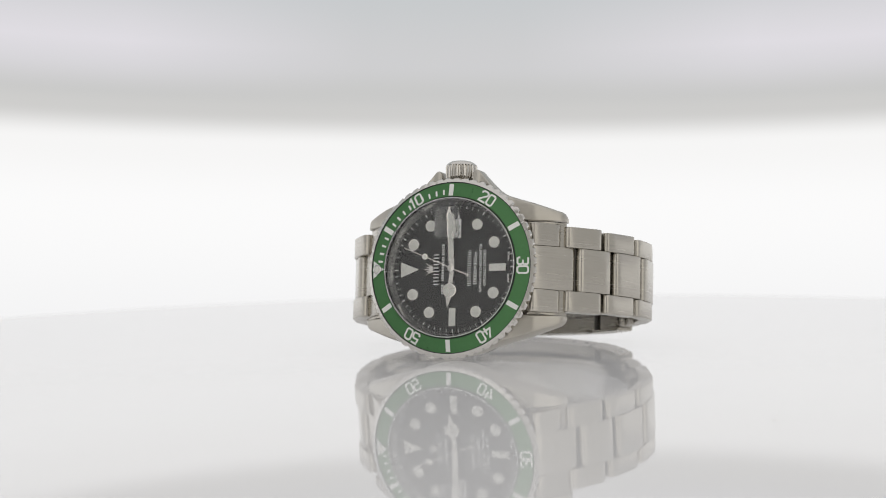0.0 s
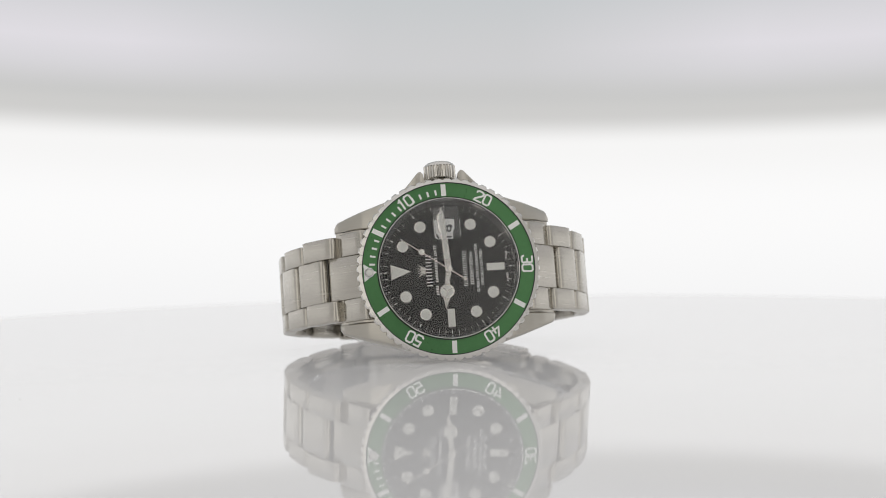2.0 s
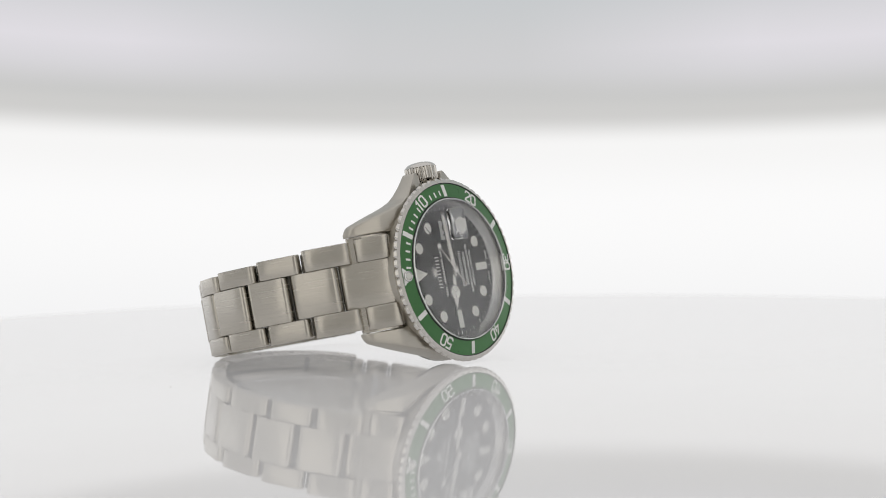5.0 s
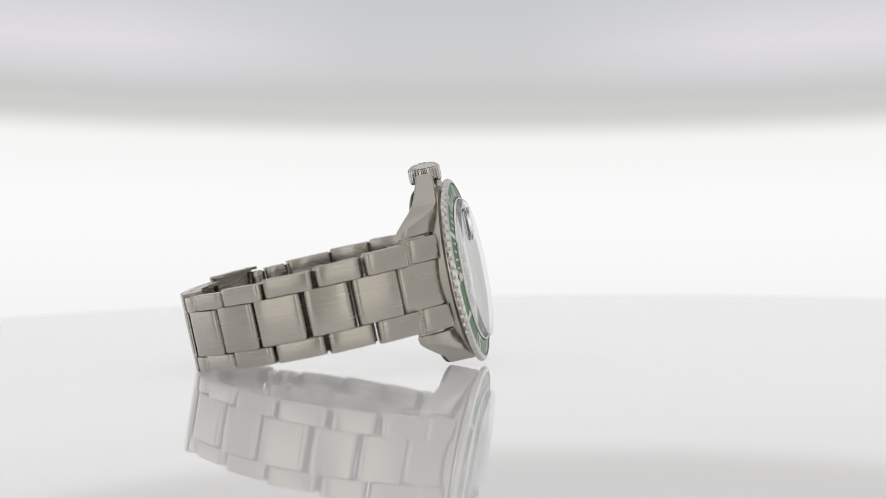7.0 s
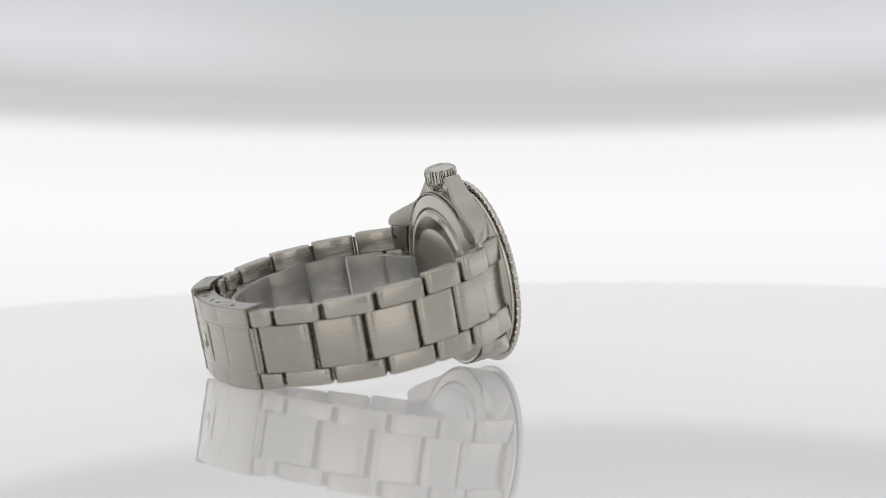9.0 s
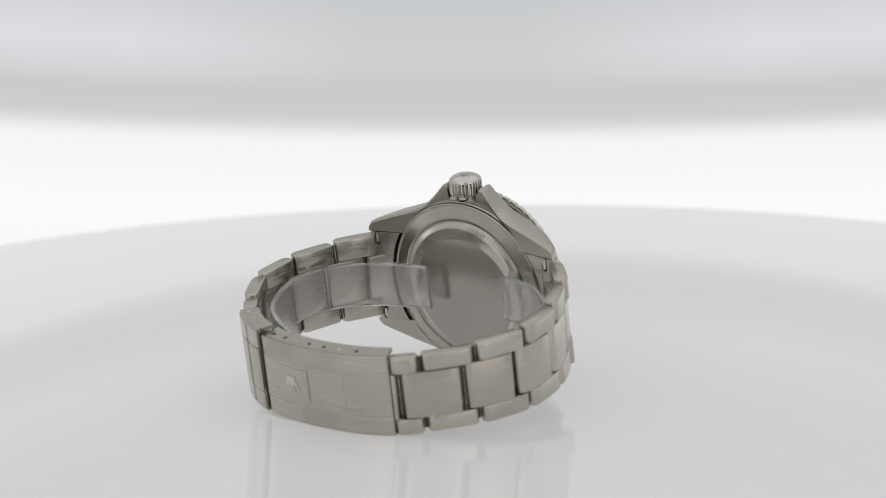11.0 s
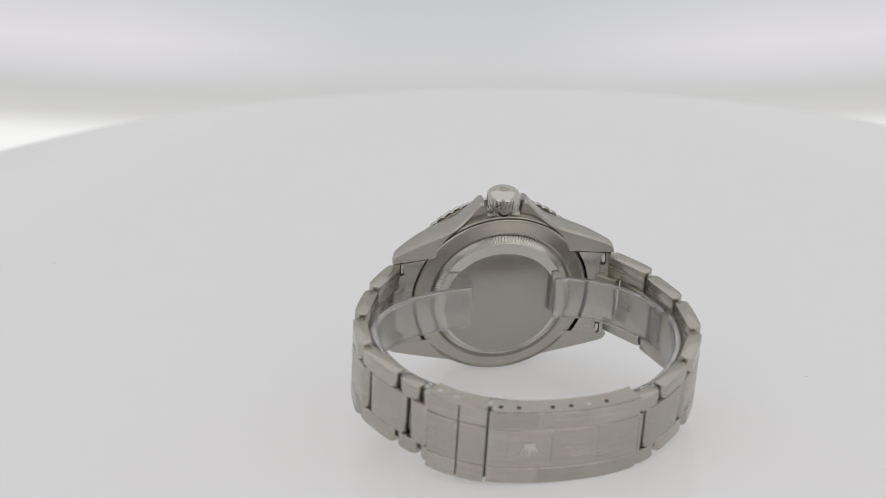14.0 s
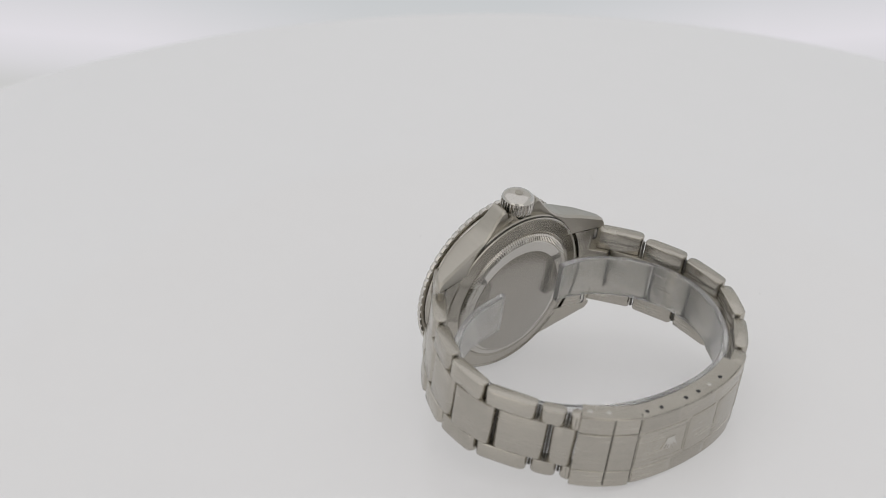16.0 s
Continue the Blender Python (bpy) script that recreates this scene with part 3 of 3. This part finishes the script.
def build_hands(watch):
    z = 0.55
    # hour hand along its local +y
    stem = prism([(-0.55, -1.2), (0.55, -1.2), (0.55, 3.4), (-0.55, 3.4)], z, z + 0.2)
    ring = moved(lathe([(1.62, z), (1.62, z + 0.2), (1.36, z + 0.24), (1.36, z)], 40, closed=True), Matrix.Translation((0, 4.9, 0)))
    spokes = [moved(box(-0.11, 0.11, 0, 1.45, z, z + 0.22), Matrix.Translation((0, 4.9, 0)) @ Matrix.Rotation(radians(a), 4, "Z")) for a in (0, 125, 235)]
    tip = prism([(-0.72, 6.3), (0.72, 6.3), (0, 8.9)], z, z + 0.2)
    hour = part("hour_hand", scaled(joined(stem, tip, ring, *spokes)), POLISHED, watch, "silver hour hand with round luminous disc", WATCH @ spun(277, 0, 0))
    part("lume", scaled(moved(lathe([(1.4, z + 0.03), (1.4, z + 0.15), (0, z + 0.17)], 32), Matrix.Translation((0, 4.9, 0)))), LUME, hour)
    part("lume", scaled(prism([(-0.3, 1.0), (0.3, 1.0), (0.3, 3.0), (-0.3, 3.0)], z + 0.1, z + 0.23)), LUME, hour)
    z = 0.95
    minute = part("minute_hand", scaled(prism([(-0.45, -1.4), (0.45, -1.4), (0.72, 2.0), (0.62, 11.6), (0, 13.0), (-0.62, 11.6), (-0.72, 2.0)], z, z + 0.2)), POLISHED, watch,
                  "silver minute hand with luminous fill", WATCH @ spun(86.5, 0, 0))
    part("lume", scaled(prism([(-0.42, 2.2), (0.42, 2.2), (0.36, 11.3), (0, 12.1), (-0.36, 11.3)], z + 0.1, z + 0.23)), LUME, minute)
    z = 1.3
    rod = prism([(-0.15, -4.2), (0.15, -4.2), (0.11, 12.4), (-0.11, 12.4)], z, z + 0.12)
    blob = moved(lathe([(0.72, z), (0.72, z + 0.14), (0.5, z + 0.17), (0, z + 0.17)], 28), Matrix.Translation((0, 6.9, 0)))
    tail = moved(lathe([(0.38, z), (0.38, z + 0.14), (0, z + 0.16)], 20), Matrix.Translation((0, -4.2, 0)))
    hub = lathe([(0.85, z - 0.5), (0.85, z + 0.2), (0.6, z + 0.32), (0, z + 0.34)], 32)
    second = part("second_hand", scaled(joined(rod, blob, tail, hub)), POLISHED, watch, "thin silver running second hand", WATCH @ spun(22.8, 0, 0))
    part("lume", scaled(moved(lathe([(0.56, z + 0.1), (0.5, z + 0.19), (0, z + 0.2)], 24), Matrix.Translation((0, 6.9, 0)))), LUME, second)
    return second


def build_crown(watch):
    n = 28
    prof = [(0, 24.4), (1.7, 24.35), (2.5, 24.15), (3.05, 23.8), (3.35, 23.5), (3.45, 23.3), (3.45, 23.27), (3.5, 23.1), (3.5, 20.7), (3.2, 20.2), (2.5, 20.0), (2.3, 19.0), (0, 19.0)]

    def ribs(i, k, r):
        return r - (0.36 if k in (7, 8, 9) and i % 4 in (0, 1) else 0.12 if k == 6 and i % 4 in (0, 1) else 0)

    bm = lathe(prof, n * 4, wobble=ribs)
    m = Matrix.Translation((0, 0, -3.2)) @ Matrix.Rotation(-math.pi / 2, 4, "X")
    moved(bm, m)
    crown = part("crown", scaled(bm), POLISHED, watch, "ribbed steel winding crown", WATCH, 25)
    part("crown_mark", scaled(moved(prism(ring_outline(0, 0, 0.9, 12), 24.33, 24.46), m)), SATIN, crown)


# path of the bracelet's outer face from each lug to the middle of the clasp (x outwards, z), twelve o'clock and six o'clock
LOOP = {
    -1: [(22.6, -5.4), (27.9, -9.4), (30.6, -14.2), (33.5, -19.8), (35.1, -25.0), (35.8, -30.6), (35.3, -36.0), (33.6, -40.6), (30.6, -45.2),
         (26.6, -49.8), (22.2, -53.7), (17.2, -56.7), (9.6, -58.9), (0.0, -59.6)],
    1: [(22.6, -5.2), (26.6, -9.0), (29.9, -14.0), (32.7, -19.2), (34.3, -24.2), (34.9, -29.8), (34.2, -34.9), (32.3, -39.0), (29.6, -43.3),
        (26.4, -47.7), (22.6, -52.0), (17.8, -55.6), (11.0, -58.4), (0.0, -59.6)],
}


def dense(points, n=40):
    """A smooth line through the points, as (place, along) at even steps of its length."""
    out = []
    P = [Vector((*p, 0)) for p in points]
    P = [2 * P[0] - P[1]] + P + [Vector((-P[-2].x, P[-2].y, 0))]
    for i in range(1, len(P) - 2):
        a, b, c, d = P[i - 1:i + 3]
        for k in range(n):
            t = k / n
            out.append(0.5 * ((2 * b) + (c - a) * t + (2 * a - 5 * b + 4 * c - d) * t * t + (3 * b - a - 3 * c + d) * t ** 3))
    out.append(P[-2])
    s = [0.0]
    for a, b in zip(out, out[1:]):
        s.append(s[-1] + (b - a).length)
    return out, s


LINES = {side: dense(points) for side, points in LOOP.items()}
HALF = {side: lengths[-1] for side, (_, lengths) in LINES.items()}


def along(s, side):
    line, lengths = LINES[side]
    if s < 0:
        return line[0].x + s * 0.60, line[0].y - s * 0.80
    return float(np.interp(s, lengths, [p.x for p in line])), float(np.interp(s, lengths, [p.y for p in line]))


def on_loop(s, side):
    """Place and unit tangent on the outer face at s mm from the lug; side -1 is the side of twelve o'clock. Past the middle of the clasp it goes on."""
    flip = s > HALF[side]
    if flip:
        s, side = HALF[side] + HALF[-side] - s, -side
    s = min(s, HALF[side] - 0.06)
    x, z = along(s, side)
    x2, z2 = along(s + 0.05, side)
    tan = Vector((side * (x2 - x), 0, z2 - z)).normalized()
    return Vector((side * x, 0, z)), -tan if flip else tan


def half_width(s):
    return 9.75 - 1.75 * min(1.0, max(0.0, s) / 52.0) ** 0.75


def droop(s, side):
    """How far the middle line of the bracelet sags below the middle of the case."""
    return (-0.75 if side < 0 else -0.4) * (max(0.0, s) / 52.0) ** 2


def link_mesh(length, width, thick, bow, edge=0.45):
    """A solid link: x along the bracelet, y across, z outwards, its outer face gently domed and its ends rounded."""
    bm = bmesh.new()
    r = min(1.45, thick * 0.5)
    prof = []
    for k in range(5):
        a = math.pi / 2 * k / 4
        prof.append((length / 2 - r * 0.8 + r * 0.8 * math.cos(a), -r + r * math.sin(a) - bow))
    for k in range(1, 8):
        x = (length / 2 - r * 0.8) * (1 - 2 * k / 8)
        prof.append((x, -bow * (2 * x / length) ** 2))
    for k in range(5):
        a = math.pi / 2 * (1 - k / 4)
        prof.append((-(length / 2 - r * 0.8 + r * 0.8 * math.cos(a)), -r + r * math.sin(a) - bow))
    prof.append((-length / 2 + 0.3, -thick + 0.4))
    prof.append((-length / 2 + 0.8, -thick))
    prof.append((length / 2 - 0.8, -thick))
    prof.append((length / 2 - 0.3, -thick + 0.4))
    e = edge
    cx, cz = 0.0, -thick / 2
    rows = []
    for y, k in ((-width / 2, e), (-width / 2 + e * 0.35, e * 0.3), (-width / 2 + e, 0), (width / 2 - e, 0), (width / 2 - e * 0.35, e * 0.3), (width / 2, e)):
        row = []
        for x, z in prof:
            fx = max(0.0, 1 - k * 0.7 / (length / 2))
            fz = 1 - k / (thick / 2)
            row.append(bm.verts.new((x * fx, y, cz + (z - cz) * fz)))
        rows.append(row)
    m = len(prof)
    for a, b in zip(rows, rows[1:]):
        for i in range(m):
            bm.faces.new((a[i], a[(i + 1) % m], b[(i + 1) % m], b[i]))
    bm.faces.new(rows[0])
    bm.faces.new(rows[-1][::-1])
    return scaled(bm)


def link_place(s0, s1, side, v):
    a, _ = on_loop(s0, side)
    b, _ = on_loop(s1, side)
    mid, tan = on_loop((s0 + s1) / 2, side)
    x = (b - a).normalized()
    y = Vector((0, 1, 0))
    z = x.cross(y)
    if z.dot(mid - Vector((0, 0, -30))) < 0:
        z = -z
        y = -y
    # the domed top touches the path in the middle of the link
    at = mid
    return Matrix(((x.x, y.x, z.x, at.x * MM), (x.y, y.y, z.y, v * MM), (x.z, y.z, z.z, at.z * MM), (0, 0, 0, 1))), (b - a).length


# joints between the links, in mm from each lug
CENTRE = {-1: [-7.0, 5.2, 16.3, 26.6, 37.6, 48.6, 61.2, 63.6], 1: [-7.0, 4.6, 14.6, 25.0, 36.0, 47.3, 53.4]}
OUTER = {-1: [-7.0, 1.4, 12.8, 23.4, 34.6, 45.8, 56.8, 63.4], 1: [-7.0, 1.2, 11.7, 22.2, 32.8, 44.4, 50.5, 54.5]}


def build_bracelet(watch):
    gap = 0.9
    for side in (-1, 1):
        cuts = CENTRE[side]
        for k, (a, b) in enumerate(zip(cuts, cuts[1:])):
            g = gap if k else 0.3
            m, length = link_place(a + g / 2, b - g / 2, side, droop((a + b) / 2, side))
            part("centre_link", mesh_of("centre_link", link_mesh(length, 9.46, 3.0, 0.16, 0.12), BRUSHED, 40), None, watch, "", WATCH @ m)
        cuts = OUTER[side]
        for k, (a, b) in enumerate(zip(cuts, cuts[1:])):
            g = gap if k else 0.3
            hw = half_width((a + b) / 2)
            w = hw - 4.75
            for s in (1, -1):
                m, length = link_place(a + g / 2, b - g / 2, side, s * (4.75 + w / 2) + droop((a + b) / 2, side))
                part("outer_link", mesh_of("outer_link", link_mesh(length, w - 0.04, 3.0, 0.16, 0.2), BRUSHED, 40), None, watch, "", WATCH @ m)
        # hinge pins in the gaps, coloured dark to carry the shade there
        pins = [(s, True) for s in CENTRE[side][1:-1]] + [(s, False) for s in OUTER[side][1:-1]]
        for s, centre in pins:
            p, tan = on_loop(s, side)
            nrm = Vector((-tan.z, 0, tan.x))
            if nrm.dot(p - Vector((0, 0, -30))) > 0:
                nrm = -nrm
            c = p + nrm * 1.75
            spans = ((-4.7, 4.7),) if centre else ((4.8, half_width(s) - 0.5), (-half_width(s) + 0.5, -4.8))
            for y0, y1 in spans:
                bm = lathe([(0, y0), (0.28, y0), (0.28, y1), (0, y1)], 12)
                moved(bm, Matrix.Translation(c + Vector((0, droop(s, side), 0))) @ Matrix.Rotation(-math.pi / 2, 4, "X"))
                part("hinge_pin", scaled(bm), DARK_STEEL, watch, "", WATCH)


def bent(s0, s1, side, v0, v1, out, thick, n=12, edge=0.12):
    """A plate that follows the loop from s0 to s1, its outer face `out` mm above the path."""
    bm = bmesh.new()
    rows = []
    for i in range(n + 1):
        s = s0 + (s1 - s0) * i / n
        p, tan = on_loop(s, side)
        nrm = Vector((-tan.z, 0, tan.x))
        if nrm.dot(p - Vector((0, 0, -30))) < 0:
            nrm = -nrm
        e = edge
        o = out - (e if i in (0, n) else 0)
        pts = [(v0, out - thick), (v0, o - e), (v0 + e, o), (v1 - e, o), (v1, o - e), (v1, out - thick)]
        rows.append([bm.verts.new(p + nrm * h + Vector((0, v, 0))) for v, h in pts])
    for a, b in zip(rows, rows[1:]):
        for k in range(6):
            bm.faces.new((a[k], a[(k + 1) % 6], b[(k + 1) % 6], b[k]))
    bm.faces.new(rows[0])
    bm.faces.new(rows[-1][::-1])
    return bm


def s_of(x, side):
    """Length along the loop at the given distance x from the middle plane, near the clasp."""
    line, lengths = LINES[side]
    near = [(-p.x, s) for p, s in zip(line, lengths) if p.y < -40]
    return float(np.interp(-x, [a for a, _ in near], [b for _, b in near]))


def build_clasp(watch):
    side = -1
    whole = HALF[-1] + HALF[1]
    s_a = 63.0                          # end by the links of twelve o'clock
    s_b = whole - 65.6                  # joint between cover and safety catch
    s_m = whole - 59.7                  # step in the middle of the catch
    s_c = whole - 53.0
    hw = 8.4
    low = Matrix.Translation((0, -0.75 * MM, 0))
    high = Matrix.Translation((0, -0.25 * MM, 0))
    cover = part("clasp", scaled(bent(s_a, s_b, side, -hw + 0.2, hw - 0.2, 0.05, 0.9, 40)), BRUSHED, watch, "brushed folding clasp with embossed link pattern", WATCH @ low)
    hc = 8.65
    gap = 0.25
    cuts = [s_a, 72.5, whole - 78.5, s_b]
    for a, b in zip(cuts, cuts[1:]):
        part("panel", scaled(bent(a + gap, b - gap, side, -4.7 + gap, 4.7 - gap, 0.22, 0.5)), BRUSHED, cover)
    cuts = [s_a, 74.0, whole - 75.5, s_b]
    for a, b in zip(cuts, cuts[1:]):
        for v0, v1 in ((4.7, hw), (-hw, -4.7)):
            part("panel", scaled(bent(a + gap, b - gap, side, v0 + gap, v1, 0.18, 0.5)), BRUSHED, cover)
    # side walls with the adjusting holes, their inner shade painted as black discs, and the head of one pin
    for s in (1, -1):
        v = s * (hw - 0.35)
        part("side_wall", scaled(bent(s_a, s_b, side, v - 0.35, v + 0.35, 0.06, 4.4, 40)), BRUSHED, cover)
        for x in (11.0, 7.43, 0.67, -3.1, -6.8, -10.7):
            at = whole - s_of(x, 1) if x > 0 else s_of(-x, -1)
            p, tan = on_loop(at, side)
            nrm = Vector((-tan.z, 0, tan.x))
            if nrm.dot(p - Vector((0, 0, -30))) > 0:
                nrm = -nrm
            pin = x == -6.8
            hole = lathe([(0, -0.02), (0.5, -0.02), (0.5, 0.05), (0.38, 0.11), (0, 0.11)] if pin else [(0, -0.02), (0.47, -0.02), (0.47, 0.03), (0, 0.03)], 16)
            moved(hole, Matrix.Translation(p + nrm * 1.9 + Vector((0, v + s * 0.35, 0))) @ Matrix.Rotation(-s * math.pi / 2, 4, "X"))
            part("pin_head" if pin else "adjusting_hole", scaled(hole), POLISHED if pin else INK, cover)
    # embossed frame with a plain raised emblem
    c = whole - 73.8
    edges = [bent(c - 4.3, c + 4.3, side, v - 0.14, v + 0.14, 0.30, 0.2) for v in (-3.5, 3.5)]
    edges += [bent(c + x - 0.14, c + x + 0.14, side, -3.5, 3.5, 0.30, 0.2, 2) for x in (-4.3, 4.3)]
    part("embossed_frame", scaled(joined(*edges)), BRUSHED, cover)
    m, _ = link_place(c - 1, c + 1, side, 0.0)
    pts = [(-1.0, -1.5), (1.0, -1.5), (1.1, -0.7), (2.1, 1.1), (0.75, -0.1), (1.05, 1.6), (0.3, 0.1), (0.0, 1.9),
           (-0.3, 0.1), (-1.05, 1.6), (-0.75, -0.1), (-2.1, 1.1), (-1.1, -0.7)]
    part("emblem", scaled(prism(pts, 0.1, 0.34)), POLISHED, cover, "", m)
    # safety catch
    catch = part("safety_catch", scaled(bent(s_b + 0.45, s_c, side, -hc + 0.1, hc - 0.1, 0.42, 1.1, 16, 0.2)), BRUSHED, watch, "brushed flip-over safety catch of the clasp", WATCH @ high)
    for a, b in ((s_b + 0.45, s_m), (s_m, s_c)):
        for v0, v1, out in ((-4.7, 4.7, 0.74), (4.7, hc + 0.1, 0.68), (-hc - 0.1, -4.7, 0.68)):
            part("panel", scaled(bent(a + 0.2, b - 0.2, side, v0 + 0.08, v1 - 0.08, out, 0.4)), BRUSHED, catch)
    for s in (1, -1):
        v = s * (hc - 0.05)
        part("side_wall", scaled(bent(s_b + 0.45, s_c, side, v - 0.3, v + 0.3, 0.5, 3.9, 16)), BRUSHED, catch)
        for at in (s_m + 1.2, s_c - 1.6):
            p, tan = on_loop(at, side)
            nrm = Vector((-tan.z, 0, tan.x))
            if nrm.dot(p - Vector((0, 0, -30))) > 0:
                nrm = -nrm
            head = lathe([(0, -0.02), (0.55, -0.02), (0.55, 0.04), (0.4, 0.1), (0, 0.1)], 16)
            moved(head, Matrix.Translation(p + nrm * 1.3 + Vector((0, v + s * 0.3, 0))) @ Matrix.Rotation(-s * math.pi / 2, 4, "X"))
            part("pin_head", scaled(head), POLISHED, catch)
    # dark strips that draw the shade in the catch's step and joint
    part("step_shade", scaled(bent(s_m - 0.19, s_m + 0.19, side, -hc + 0.1, hc - 0.1, 0.5, 0.3, 2)), DARK_STEEL, catch)
    part("joint_plate", scaled(bent(s_b - 0.3, s_b + 0.8, side, -hc + 0.3, hc - 0.3, -0.55, 0.6, 2)), DARK_STEEL, catch)
    # folding blades inside
    part("folding_blade", scaled(bent(s_a + 2, s_b + 4, side, -4.2, 4.2, -2.2, 0.9, 40)), POLISHED, cover)
    part("folding_blade", scaled(bent(s_a + 5, s_b + 8, side, -3.4, 3.4, -3.3, 0.8, 40)), POLISHED, cover)


def build_support():
    """The clear springy cuff that keeps the bracelet open."""
    pts = [(-11.3, -9.0), (-15.0, -9.3), (-20.3, -11.2), (-25.2, -14.8), (-29.0, -19.4), (-31.2, -24.3), (-31.8, -29.7), (-30.8, -35.6), (-28.0, -41.4),
           (-24.2, -46.2), (-18.5, -50.2), (-11.0, -52.2), (-4.0, -52.6), (4.0, -52.0), (12.0, -49.8), (20.0, -45.2), (25.7, -39.4), (29.2, -32.0),
           (30.3, -26.5), (29.5, -22.0), (26.2, -17.3), (21.5, -14.1), (15.0, -11.5), (7.0, -10.3)]
    line = []
    P = [Vector((*p, 0)) for p in pts]
    P = [2 * P[0] - P[1]] + P + [2 * P[-1] - P[-2]]
    for i in range(1, len(P) - 2):
        a, b, c, d = P[i - 1:i + 3]
        for k in range(6):
            t = k / 6
            line.append(0.5 * ((2 * b) + (c - a) * t + (2 * a - 5 * b + 4 * c - d) * t * t + (3 * b - a - 3 * c + d) * t ** 3))
    line.append(P[-2])
    bm = bmesh.new()
    rows = []
    for i, p in enumerate(line):
        q = line[min(i + 1, len(line) - 1)] - line[max(i - 1, 0)]
        q.normalize()
        n = Vector((-q.y, q.x, 0))
        h, e = 0.68, 0.28
        w = 4.9
        ring = [(-h, -w + e), (-h, w - e), (-h + e, w), (h - e, w), (h, w - e), (h, -w + e), (h - e, -w), (-h + e, -w)]
        rows.append([bm.verts.new((p.x + n.x * a, v + 0.2, p.y + n.y * a)) for a, v in ring])
    for a, b in zip(rows, rows[1:]):
        for k in range(8):
            bm.faces.new((a[k], a[(k + 1) % 8], b[(k + 1) % 8], b[k]))
    bm.faces.new(rows[0])
    bm.faces.new(rows[-1][::-1])
    me = mesh_of("bracelet_support", moved(scaled(bm), WATCH), CLEAR)
    ob = new("bracelet_support", me)
    return tagged(ob, "clear plastic cuff spread inside the steel bracelet", "support cuff")


RIM = grained("pale_rim", (0.74, 0.74, 0.73), 0.12, 1.0, (900, 900, 900), 0.03, 0.0, 0.03)
RING = grained("polished_ring", (0.6, 0.6, 0.59), 0.18, 1.0, (900, 900, 900), 0.03, 0.0, 0.06)

build_room()
backdrop = build_backdrop()
turntable = build_turntable()
dust = build_dust()
wristwatch = tagged(new("wristwatch"), "steel diver's wristwatch with green bezel, lying on its side", "watch")
build_case(wristwatch)
build_back(wristwatch)
build_bezel(wristwatch)
build_dial(wristwatch)
build_crystal(wristwatch)
second_hand = build_hands(wristwatch)
build_crown(wristwatch)
build_bracelet(wristwatch)
build_clasp(wristwatch)
cuff = build_support()


def motions():
    turns = [(t, pose(0, 0, 0, 0, 0, a)) for t, _, a in ARM]
    for thing in (turntable, wristwatch, cuff, dust):
        walk(thing, turns)
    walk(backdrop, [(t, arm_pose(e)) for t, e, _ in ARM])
    walk(second_hand, [(t, WATCH @ spun(22.8 + 6.0 * t, 0, 0)) for t in (0, 4, 8, 12, 16)])


motions()
